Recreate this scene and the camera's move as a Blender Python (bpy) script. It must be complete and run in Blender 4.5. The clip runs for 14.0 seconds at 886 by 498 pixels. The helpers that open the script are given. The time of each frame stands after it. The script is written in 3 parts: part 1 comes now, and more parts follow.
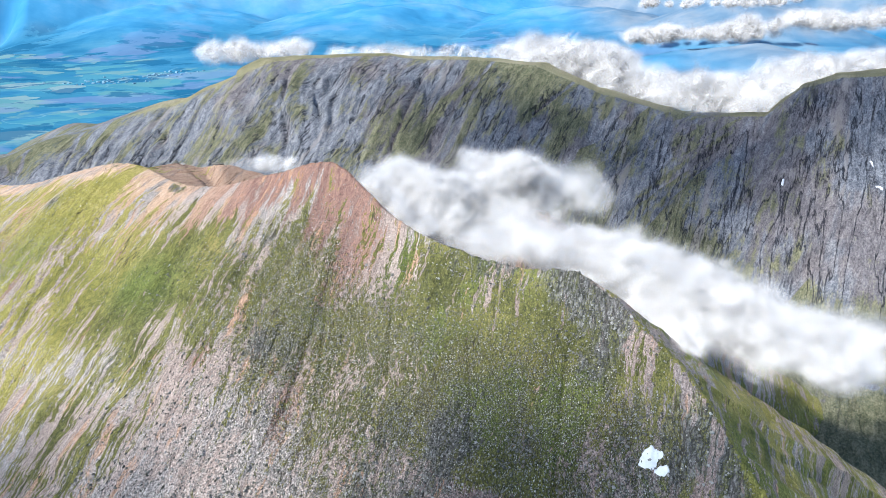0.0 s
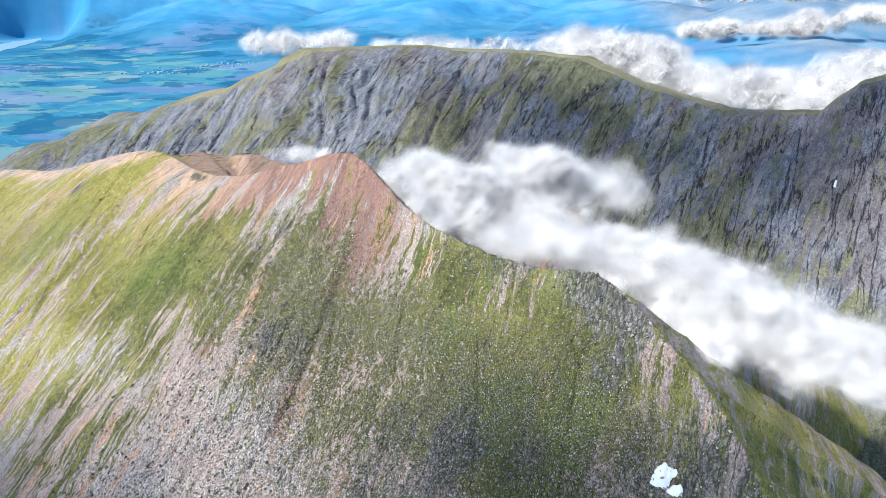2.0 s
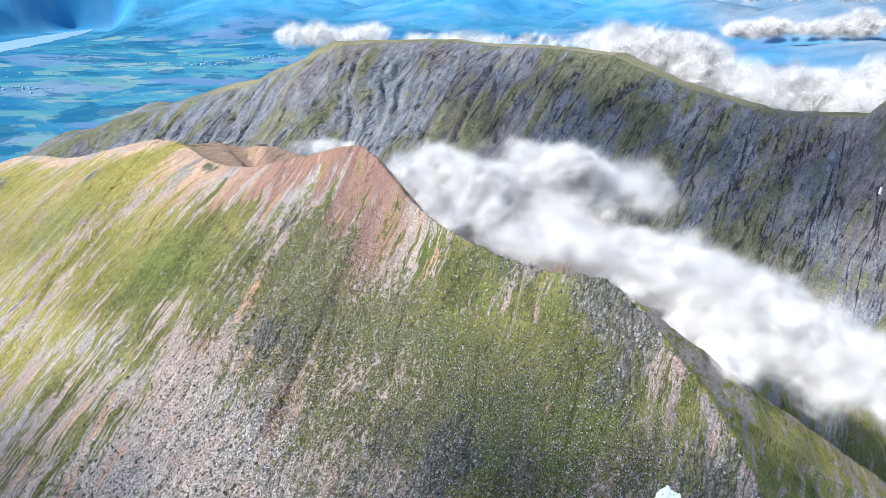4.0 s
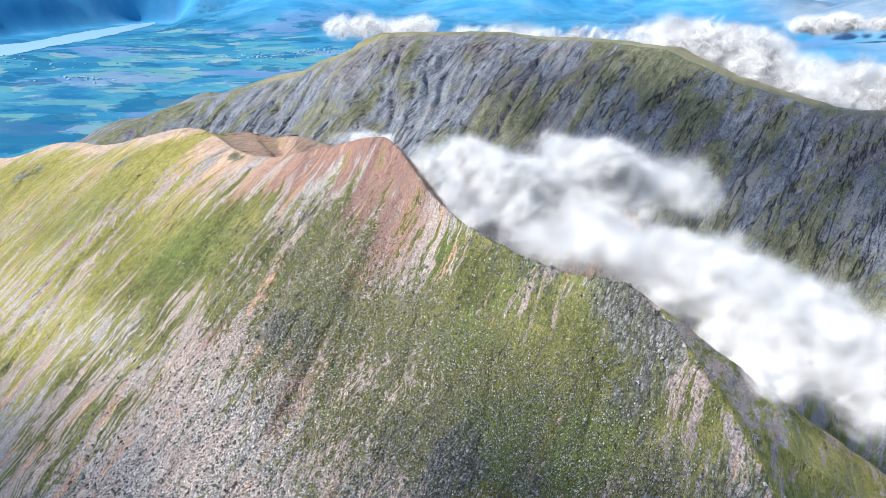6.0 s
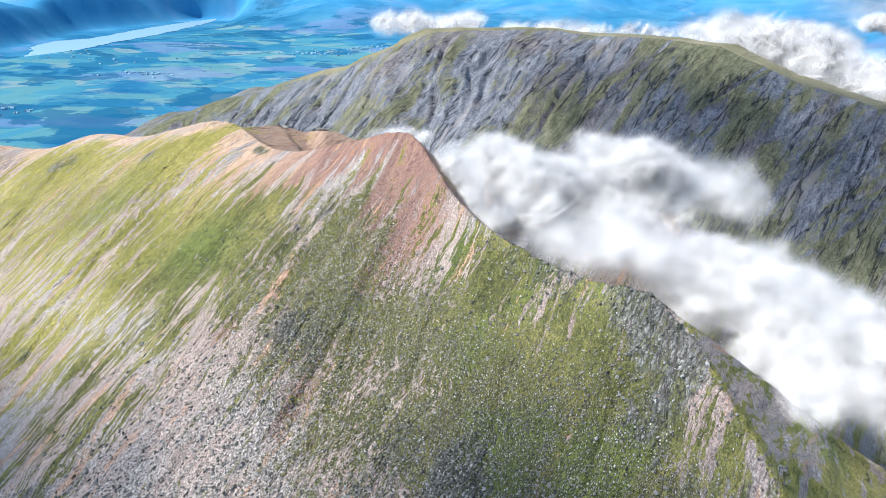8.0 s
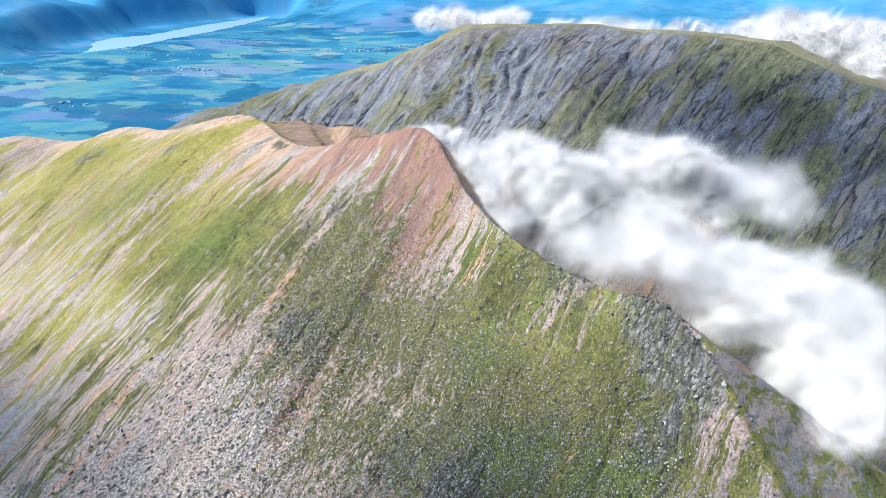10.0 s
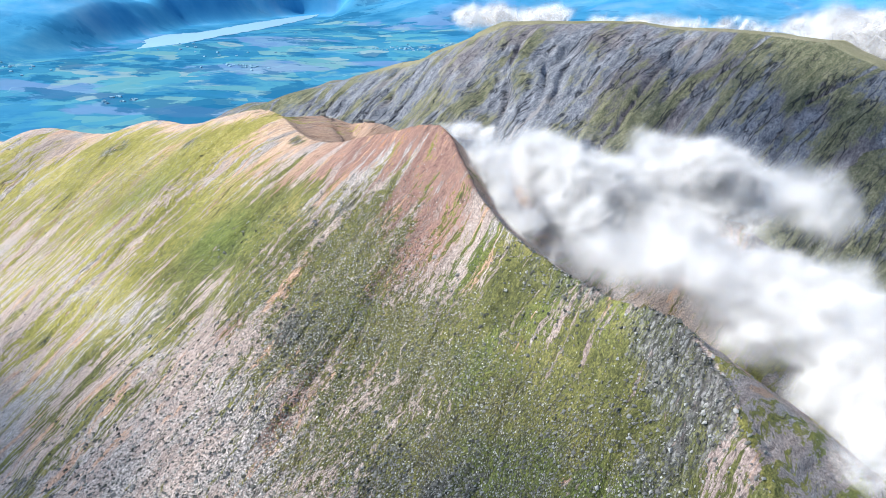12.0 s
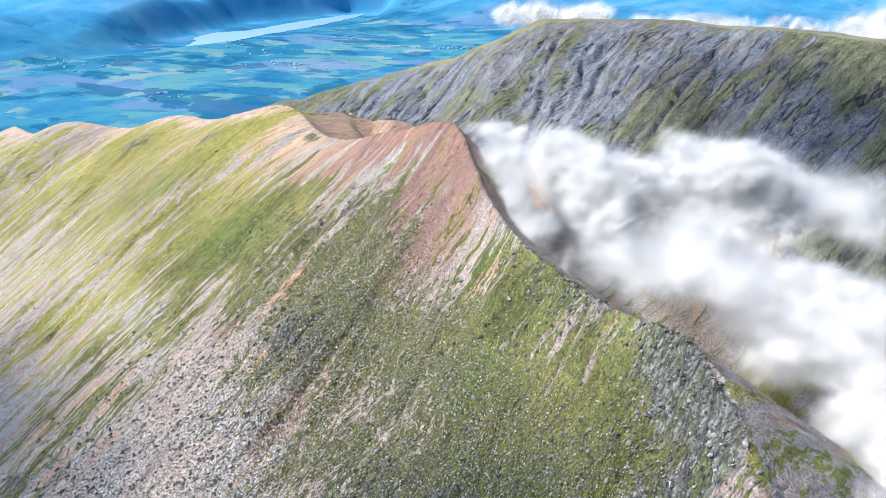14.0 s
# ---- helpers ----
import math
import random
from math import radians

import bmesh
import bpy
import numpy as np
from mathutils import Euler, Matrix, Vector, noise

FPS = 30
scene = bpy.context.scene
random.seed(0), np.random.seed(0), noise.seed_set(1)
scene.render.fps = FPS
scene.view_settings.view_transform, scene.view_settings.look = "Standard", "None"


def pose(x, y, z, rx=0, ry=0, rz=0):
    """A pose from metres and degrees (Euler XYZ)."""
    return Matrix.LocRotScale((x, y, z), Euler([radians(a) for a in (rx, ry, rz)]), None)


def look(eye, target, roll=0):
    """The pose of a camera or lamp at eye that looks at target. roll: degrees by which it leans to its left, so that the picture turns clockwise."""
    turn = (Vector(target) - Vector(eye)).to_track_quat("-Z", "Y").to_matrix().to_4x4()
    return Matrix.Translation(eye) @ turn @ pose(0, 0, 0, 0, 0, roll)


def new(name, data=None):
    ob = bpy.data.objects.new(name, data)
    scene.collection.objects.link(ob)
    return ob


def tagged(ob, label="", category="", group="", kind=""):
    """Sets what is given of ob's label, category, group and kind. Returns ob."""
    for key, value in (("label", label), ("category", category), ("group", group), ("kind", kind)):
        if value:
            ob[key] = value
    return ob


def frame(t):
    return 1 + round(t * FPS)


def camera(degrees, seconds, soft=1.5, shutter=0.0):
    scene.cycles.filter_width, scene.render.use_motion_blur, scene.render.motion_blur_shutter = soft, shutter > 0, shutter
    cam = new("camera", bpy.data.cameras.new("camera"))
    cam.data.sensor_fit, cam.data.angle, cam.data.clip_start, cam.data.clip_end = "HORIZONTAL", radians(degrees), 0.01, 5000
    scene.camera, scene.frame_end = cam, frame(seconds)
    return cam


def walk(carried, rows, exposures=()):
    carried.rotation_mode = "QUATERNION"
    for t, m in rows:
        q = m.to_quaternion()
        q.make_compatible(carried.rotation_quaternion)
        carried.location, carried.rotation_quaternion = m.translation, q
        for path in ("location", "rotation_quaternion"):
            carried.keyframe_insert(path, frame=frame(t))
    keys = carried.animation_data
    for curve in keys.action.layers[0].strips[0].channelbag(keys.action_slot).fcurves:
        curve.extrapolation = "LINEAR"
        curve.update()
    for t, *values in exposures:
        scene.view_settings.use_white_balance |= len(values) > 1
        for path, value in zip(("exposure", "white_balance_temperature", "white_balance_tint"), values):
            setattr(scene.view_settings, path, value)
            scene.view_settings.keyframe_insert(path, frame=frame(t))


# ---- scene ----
import functools
import itertools

cam = camera(64.3, 14.0, soft=0.7)
METRES, EYE, TILT, LEAN, TURN = 112.0, 345.0, -21.0, 0.0, 0.0
ROWS = [
    (0.0, 0.0, 0.0, 0.0, 0.0, -0.0, -0.0),
    (0.5, 0.0271, 0.0222, 0.0018, 1.02, -0.13, -0.36),
    (1.0, 0.0534, 0.046, 0.0036, 2.06, -0.27, -0.73),
    (1.5, 0.0792, 0.0707, 0.0056, 3.1, -0.41, -1.14),
    (2.0, 0.1033, 0.095, 0.0076, 3.78, -0.5, -1.51),
    (2.5, 0.1276, 0.1208, 0.0098, 4.39, -0.53, -1.92),
    (3.0, 0.1513, 0.1468, 0.0122, 5.09, -0.61, -2.33),
    (5.5, 0.2624, 0.2866, 0.0253, 9.93, -1.4, -4.32),
    (6.0, 0.2834, 0.316, 0.0281, 11.01, -1.55, -4.67),
    (6.5, 0.3033, 0.3454, 0.0319, 12.08, -1.7, -5.03),
    (7.0, 0.3229, 0.3751, 0.0354, 13.16, -1.83, -5.38),
    (7.5, 0.3422, 0.4053, 0.0391, 14.2, -1.96, -5.72),
    (8.0, 0.3613, 0.4355, 0.043, 15.17, -2.09, -6.02),
    (10.5, 0.4493, 0.5921, 0.0639, 19.92, -2.79, -7.49),
    (11.0, 0.4646, 0.6235, 0.0685, 20.8, -2.93, -7.81),
    (11.5, 0.4793, 0.6555, 0.0732, 21.72, -3.07, -8.12),
    (12.0, 0.4937, 0.6878, 0.078, 22.63, -3.2, -8.41),
    (12.5, 0.507, 0.7202, 0.0831, 23.51, -3.34, -8.69),
    (13.0, 0.5195, 0.7533, 0.0883, 24.39, -3.49, -8.98),
    (13.5, 0.5315, 0.7864, 0.0933, 25.27, -3.62, -9.26),
    (14.0, 0.5428, 0.82, 0.0985, 26.15, -3.77, -9.54),
]
walk(cam, [(t, pose(0, 0, EYE, TILT, LEAN, TURN) @ pose(METRES * x, METRES * y, METRES * z, 90 + pitch, roll, yaw)) for t, x, y, z, yaw, pitch, roll in ROWS],
     ((0.0, 0.56, 6200, 10), (14.0, 0.68, 6200, 10)))

# ---- light ----
SUN_AZ, SUN_EL = 236.0, 48.0          # compass bearing of the sun (0 = +y, clockwise), elevation
world = bpy.data.worlds.new("sky")
scene.world = world
world.use_nodes = True
wn = world.node_tree
sky = wn.nodes.new("ShaderNodeTexSky")
sky.sky_type, sky.sun_disc = "NISHITA", False
sky.sun_elevation, sky.sun_rotation = radians(SUN_EL), radians(SUN_AZ)
sky.altitude = 1200
wn.nodes["Background"].inputs[1].default_value = 0.14
wn.links.new(sky.outputs[0], wn.nodes["Background"].inputs[0])
sun = new("sun", bpy.data.lights.new("sun", "SUN"))
sun.data.energy, sun.data.angle, sun.data.color = 4.4, radians(0.6), (1.0, 0.97, 0.915)
az, el = radians(SUN_AZ), radians(SUN_EL)
SUNDIR = Vector((math.sin(az) * math.cos(el), math.cos(az) * math.cos(el), math.sin(el)))
sun.matrix_world = look(SUNDIR * 3000, (0, 0, 0))
scene.cycles.transparent_max_bounces = 160
scene.cycles.max_bounces, scene.cycles.diffuse_bounces, scene.cycles.transmission_bounces = 12, 9, 9


# ---- materials ----
class Nodes:
    """A material's node tree, with short calls for the nodes used here."""

    def __init__(self, name):
        self.mat = bpy.data.materials.new(name)
        self.mat.use_nodes = True
        self.t = self.mat.node_tree
        self.t.nodes.clear()
        self.out = self.t.nodes.new("ShaderNodeOutputMaterial")
        self.co = self.t.nodes.new("ShaderNodeTexCoord").outputs["Object"]

    def put(self, node, socket, value):
        if isinstance(value, bpy.types.NodeSocket):
            self.t.links.new(value, node.inputs[socket])
        elif value is not None:
            node.inputs[socket].default_value = value

    def scaled(self, sx, sy, sz, loc=(0, 0, 0), rot=(0, 0, 0)):
        co = self.co
        if rot[2]:
            turn = self.t.nodes.new("ShaderNodeMapping")
            self.put(turn, "Vector", co)
            turn.inputs["Rotation"].default_value = rot
            co = turn.outputs[0]
        n = self.t.nodes.new("ShaderNodeMapping")
        self.put(n, "Vector", co)
        n.inputs["Scale"].default_value = (sx, sy, sz)
        n.inputs["Location"].default_value = loc
        return n.outputs[0]

    def noise(self, scale, detail=6, rough=0.55, co=None, distort=0.0):
        n = self.t.nodes.new("ShaderNodeTexNoise")
        self.put(n, "Vector", co or self.co)
        for k, v in (("Scale", scale), ("Detail", detail), ("Roughness", rough), ("Distortion", distort)):
            n.inputs[k].default_value = v
        return n.outputs[0]

    def cells(self, scale, co=None, feature="F1", colour=False):
        n = self.t.nodes.new("ShaderNodeTexVoronoi")
        n.feature = feature
        self.put(n, "Vector", co or self.co)
        n.inputs["Scale"].default_value = scale
        return n.outputs["Color" if colour else "Distance"]

    def attr(self, name, vector=False):
        n = self.t.nodes.new("ShaderNodeAttribute")
        n.attribute_name = name
        return n.outputs["Vector" if vector else "Fac"]

    def step(self, v, lo, hi, a=0.0, b=1.0):
        n = self.t.nodes.new("ShaderNodeMapRange")
        n.interpolation_type = "SMOOTHSTEP"
        self.put(n, 0, v)
        for k, x in zip((1, 2, 3, 4), (lo, hi, a, b)):
            n.inputs[k].default_value = x
        return n.outputs[0]

    def math(self, op, a, b=None, clamp=False):
        n = self.t.nodes.new("ShaderNodeMath")
        n.operation, n.use_clamp = op, clamp
        self.put(n, 0, a)
        self.put(n, 1, b)
        return n.outputs[0]

    def ramp(self, v, stops):
        n = self.t.nodes.new("ShaderNodeValToRGB")
        self.put(n, 0, v)
        e = n.color_ramp.elements
        while len(e) < len(stops):
            e.new(0.5)
        for el_, (p, c) in zip(e, stops):
            el_.position, el_.color = p, (*c, 1)
        return n.outputs[0]

    def mix(self, f, a, b, mode="MIX"):
        n = self.t.nodes.new("ShaderNodeMix")
        n.data_type, n.blend_type = "RGBA", mode
        self.put(n, 0, f)
        for k, v in ((6, a), (7, b)):
            self.put(n, k, (*v, 1) if isinstance(v, tuple) else v)
        return n.outputs[2]

    def axis(self, i, co=None):
        n = self.t.nodes.new("ShaderNodeSeparateXYZ")
        self.put(n, 0, co or self.co)
        return n.outputs[i]

    def bump(self, h, strength, dist):
        n = self.t.nodes.new("ShaderNodeBump")
        n.inputs["Strength"].default_value, n.inputs["Distance"].default_value = strength, dist
        self.put(n, "Height", h)
        return n.outputs[0]

    def surface(self, colour, rough=0.9, normal=None, spec=0.2):
        n = self.t.nodes.new("ShaderNodeBsdfPrincipled")
        self.put(n, "Base Color", (*colour, 1) if isinstance(colour, tuple) else colour)
        self.put(n, "Roughness", rough)
        self.put(n, "Normal", normal)
        n.inputs["Specular IOR Level"].default_value = spec
        self.t.links.new(n.outputs[0], self.out.inputs[0])
        return self.mat


def near_material():
    m = Nodes("granite scree and moorland grass")
    # the ground's grain bends a little as it runs down the fall line
    bend = m.t.nodes.new("ShaderNodeVectorMath")
    bend.operation = "MULTIPLY_ADD"
    wave = m.t.nodes.new("ShaderNodeTexNoise")
    wave.inputs["Scale"].default_value, wave.inputs["Detail"].default_value = 0.06, 3
    m.put(wave, "Vector", m.co)
    m.put(bend, 0, wave.outputs["Color"])
    bend.inputs[1].default_value = (7.0, 4.0, 0.0)
    m.put(bend, 2, m.co)
    m.co = bend.outputs[0]
    streak = m.noise(1.0, 8, 0.66, m.scaled(0.23, 0.028, 0.03))
    comb = m.noise(1.0, 5, 0.6, m.scaled(0.75, 0.06, 0.06, loc=(12, 2, 0)))
    fine = m.noise(1.0, 5, 0.7, m.scaled(0.75, 0.34, 0.36))
    grit = m.noise(1.0, 3, 0.75, m.scaled(2.1, 1.35, 1.4))
    patch = m.noise(0.035, 5, 0.6)
    cell, big = m.scaled(2.3, 1.55, 1.5), m.scaled(1.5, 0.42, 0.45, loc=(3, 7, 1))
    stones, tint = m.cells(1.0, cell), m.cells(1.0, cell, colour=True)
    blocks, btint = m.cells(1.0, big), m.cells(1.0, big, colour=True)
    off = lambda v, k: m.math("MULTIPLY", m.math("SUBTRACT", v, 0.5), k)
    plus = lambda *v: functools.reduce(lambda a, b: m.math("ADD", a, b), v)
    stony = m.attr("stony")
    ragged = plus(off(streak, 2.4), off(comb, 1.7), off(fine, 1.0), off(grit, 0.6))
    clumpy = plus(off(streak, 1.1), off(patch, 1.0), off(fine, 2.4), off(grit, 1.1))
    n = m.t.nodes.new("ShaderNodeMix")
    n.data_type = "FLOAT"
    for k, v in ((0, stony), (2, ragged), (3, clumpy)):
        m.put(n, k, v)
    wobble = n.outputs[0]
    # scree: lilac grey to pink; brown scree and painted cloud shade on the right
    tone = plus(m.math("MULTIPLY", comb, 0.45), m.math("MULTIPLY", grit, 0.55))
    scree = m.ramp(tone, [(0.36, (0.14, 0.107, 0.091)), (0.48, (0.305, 0.24, 0.205)), (0.62, (0.48, 0.4, 0.345))])
    grey = m.ramp(grit, [(0.38, (0.15, 0.137, 0.124)), (0.5, (0.33, 0.303, 0.278)), (0.62, (0.52, 0.485, 0.45))])
    scree = m.mix(m.step(m.math("ADD", patch, off(streak, 0.9)), 0.42, 0.58, 0.0, 0.75), scree, grey)
    scree = m.mix(m.attr("shade_brown"), scree, m.ramp(tone, [(0.34, (0.12, 0.088, 0.08)), (0.5, (0.22, 0.165, 0.15)), (0.64, (0.34, 0.27, 0.245))]))
    red = m.ramp(plus(m.math("MULTIPLY", streak, 0.4), m.math("MULTIPLY", comb, 0.3), m.math("MULTIPLY", fine, 0.3)),
                 [(0.38, (0.11, 0.06, 0.048)), (0.46, (0.2, 0.117, 0.094)), (0.53, (0.275, 0.165, 0.13)), (0.58, (0.32, 0.165, 0.09)), (0.66, (0.38, 0.265, 0.21))])
    # paler gravel; also sunlight painted in on the left and behind the crest
    red = m.mix(m.attr("pale"), red, m.ramp(plus(m.math("MULTIPLY", comb, 0.5), m.math("MULTIPLY", fine, 0.5)), [(0.38, (0.34, 0.215, 0.14)), (0.5, (0.47, 0.325, 0.22)), (0.62, (0.56, 0.43, 0.32))]))
    col = m.mix(m.step(m.math("ADD", m.attr("red"), m.math("MULTIPLY", wobble, 0.6)), 0.36, 0.56), scree, red)
    # orange runs of bare gravel
    orange = m.noise(1.0, 5, 0.6, m.scaled(0.2, 0.022, 0.025, loc=(61, 5, 0)))
    col = m.mix(m.step(orange, 0.6, 0.64, 0.0, 0.75), col, m.ramp(grit, [(0.35, (0.3, 0.17, 0.1)), (0.62, (0.5, 0.31, 0.2))]))
    blade = plus(m.math("MULTIPLY", patch, 0.35), m.math("MULTIPLY", fine, 0.35), m.math("MULTIPLY", grit, 0.3))
    grass = m.ramp(blade, [(0.4, (0.035, 0.04, 0.012)), (0.47, (0.085, 0.09, 0.026)), (0.54, (0.155, 0.15, 0.042)), (0.62, (0.26, 0.215, 0.08))])
    # yellower grass, with sunlight painted in on the left and east flank
    sunlit_dry = m.ramp(blade, [(0.4, (0.12, 0.12, 0.03)), (0.5, (0.235, 0.215, 0.05)), (0.6, (0.36, 0.3, 0.11))])
    grass = m.mix(m.attr("sunlit_dry"), grass, sunlit_dry)
    grass = m.mix(m.attr("lush"), grass, m.ramp(blade, [(0.4, (0.035, 0.06, 0.012)), (0.5, (0.085, 0.13, 0.025)), (0.6, (0.17, 0.21, 0.05))]))
    col = m.mix(m.step(m.math("ADD", m.attr("veg"), wobble), 0.46, 0.56, 0.0, 0.96), col, grass)
    # bare bedrock with joints
    rock = m.mix(0.45, m.ramp(m.math("ADD", m.math("MULTIPLY", fine, 0.55), m.math("MULTIPLY", grit, 0.45)), [(0.38, (0.035, 0.035, 0.034)), (0.5, (0.125, 0.122, 0.118)), (0.6, (0.33, 0.325, 0.31))]),
                 m.ramp(m.axis(0, btint), [(0.05, (0.04, 0.04, 0.038)), (0.5, (0.12, 0.118, 0.11)), (0.95, (0.32, 0.315, 0.3))]))
    rock = m.mix(m.step(blocks, 0.4, 0.7, 0.0, 0.8), rock, (0.035, 0.036, 0.032))
    rock = m.mix(m.step(m.math("ADD", streak, off(grit, 0.6)), 0.5, 0.58, 0.0, 0.7), rock, grass)
    col = m.mix(m.step(m.math("ADD", m.attr("rock"), m.math("MULTIPLY", wobble, 0.55)), 0.42, 0.56, 0.0, 0.92), col, rock)
    # loose pale stones, each with a dark ring of gap round it
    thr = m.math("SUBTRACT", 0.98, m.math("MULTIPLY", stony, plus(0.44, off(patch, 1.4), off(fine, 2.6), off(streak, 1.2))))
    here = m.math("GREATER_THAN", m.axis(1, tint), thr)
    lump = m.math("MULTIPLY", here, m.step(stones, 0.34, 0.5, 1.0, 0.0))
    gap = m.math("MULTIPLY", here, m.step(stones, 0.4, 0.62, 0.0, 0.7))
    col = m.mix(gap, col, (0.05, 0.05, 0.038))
    col = m.mix(m.math("MULTIPLY", lump, 0.88), col, m.ramp(m.axis(2, tint), [(0.0, (0.17, 0.165, 0.15)), (0.6, (0.33, 0.32, 0.297)), (1.0, (0.54, 0.525, 0.49))]))
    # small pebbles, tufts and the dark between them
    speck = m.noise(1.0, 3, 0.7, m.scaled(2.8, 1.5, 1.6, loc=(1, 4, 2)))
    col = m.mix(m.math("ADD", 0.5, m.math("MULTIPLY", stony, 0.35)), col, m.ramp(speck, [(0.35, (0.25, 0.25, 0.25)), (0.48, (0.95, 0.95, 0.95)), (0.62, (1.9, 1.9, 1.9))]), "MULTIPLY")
    # narrow dark brown runnels
    runnel = m.noise(1.0, 4, 0.55, m.scaled(0.1, 0.012, 0.012, loc=(3, 8, 0)))
    line = m.step(m.math("ABSOLUTE", m.math("SUBTRACT", runnel, 0.52)), 0.0, 0.007, 0.85, 0.0)
    col = m.mix(m.math("MULTIPLY", line, m.step(m.math("ADD", patch, off(streak, 1.0)), 0.47, 0.55)), col, (0.05, 0.043, 0.03))
    h = plus(m.math("MULTIPLY", fine, 0.7), m.math("MULTIPLY", grit, 0.45), m.math("MULTIPLY", lump, 0.35), m.math("MULTIPLY", comb, 0.35),
             m.math("MULTIPLY", m.math("MULTIPLY", blocks, -0.8), m.attr("rock")))
    h = m.math("MULTIPLY", h, m.math("ADD", 0.35, m.math("MULTIPLY", stony, 0.5)))
    return m.surface(col, 0.92, m.bump(h, 1.0, 1.9), 0.15)


def stone_material():
    m = Nodes("pale lichened granite")
    g = m.t.nodes.new("ShaderNodeNewGeometry").outputs["Random Per Island"]
    o = m.t.nodes.new("ShaderNodeObjectInfo").outputs["Random"]
    r = m.math("FRACT", m.math("ADD", g, o))
    col = m.ramp(r, [(0.0, (0.06, 0.059, 0.053)), (0.4, (0.145, 0.14, 0.127)), (0.8, (0.26, 0.25, 0.23)), (1.0, (0.42, 0.41, 0.38))])
    col = m.mix(m.step(m.noise(1.2, 5, 0.65), 0.52, 0.64, 0.0, 0.5), col, (0.17, 0.18, 0.1))
    return m.surface(col, 0.9, m.bump(m.noise(3.0, 5, 0.7), 0.6, 0.2), 0.2)


def far_material():
    m = Nodes("dark quartzite slope with moss")
    way = (0, 0, 0.468)
    streak = m.noise(1.0, 7, 0.62, m.scaled(0.06, 0.008, 0.009, rot=way))
    thin = m.noise(1.0, 6, 0.55, m.scaled(0.055, 0.0065, 0.007, loc=(7, 1, 0), rot=way))
    crack = m.noise(1.0, 6, 0.6, m.scaled(0.13, 0.017, 0.018, loc=(2, 9, 0), rot=way))
    fine = m.noise(1.0, 6, 0.72, m.scaled(0.3, 0.085, 0.09, rot=way))
    patch = m.noise(0.011, 5, 0.62)
    grit = m.noise(1.0, 4, 0.78, m.scaled(0.9, 0.5, 0.5, rot=way))
    off = lambda v, k: m.math("MULTIPLY", m.math("SUBTRACT", v, 0.5), k)
    plus = lambda *v: functools.reduce(lambda a, b: m.math("ADD", a, b), v)
    mixed = plus(m.math("MULTIPLY", fine, 0.45), m.math("MULTIPLY", grit, 0.55))
    rock = m.ramp(mixed, [(0.4, (0.085, 0.095, 0.115)), (0.5, (0.205, 0.218, 0.245)), (0.6, (0.39, 0.4, 0.415))])
    heath = m.ramp(mixed, [(0.4, (0.11, 0.094, 0.1)), (0.5, (0.215, 0.19, 0.188)), (0.6, (0.33, 0.295, 0.28))])
    grass = m.ramp(mixed, [(0.4, (0.085, 0.095, 0.055)), (0.5, (0.175, 0.178, 0.105)), (0.6, (0.3, 0.285, 0.185))])
    rock = m.mix(m.step(m.math("ADD", m.noise(0.008, 4, 0.6, m.scaled(1, 1, 1, loc=(300, 50, 0))), off(streak, 0.6)), 0.46, 0.6, 0.0, 0.8), rock, heath)
    v = plus(m.attr("veg"), off(streak, 1.7), off(patch, 1.5), off(fine, 1.0), off(grit, 0.4))
    col = m.mix(m.step(v, 0.36, 0.62), rock, grass)
    # pale scree runs, then narrow near-black clefts and cracks
    col = m.mix(m.step(plus(m.noise(1.0, 5, 0.62, m.scaled(0.07, 0.008, 0.009, loc=(40, 3, 0), rot=way)), off(grit, 0.12)), 0.6, 0.65, 0.0, 0.6), col, (0.33, 0.3, 0.28))
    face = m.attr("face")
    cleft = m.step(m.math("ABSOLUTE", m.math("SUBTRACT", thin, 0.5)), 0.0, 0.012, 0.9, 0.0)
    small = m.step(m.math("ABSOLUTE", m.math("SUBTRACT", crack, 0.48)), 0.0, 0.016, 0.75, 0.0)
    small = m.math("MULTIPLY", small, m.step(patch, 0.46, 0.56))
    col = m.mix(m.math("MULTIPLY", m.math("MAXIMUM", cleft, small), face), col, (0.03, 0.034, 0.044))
    col = m.mix(m.step(m.math("ADD", m.attr("top"), off(fine, 0.9)), 0.3, 0.7), col,
                m.ramp(plus(m.math("MULTIPLY", patch, 0.5), m.math("MULTIPLY", grit, 0.5)), [(0.36, (0.17, 0.165, 0.085)), (0.5, (0.28, 0.26, 0.15)), (0.62, (0.42, 0.38, 0.27))]))
    h = plus(fine, m.math("MULTIPLY", grit, 0.5), m.math("MULTIPLY", cleft, -0.6), m.math("MULTIPLY", small, -0.4))
    return m.surface(col, 0.93, m.bump(h, 0.9, 3.0), 0.1)


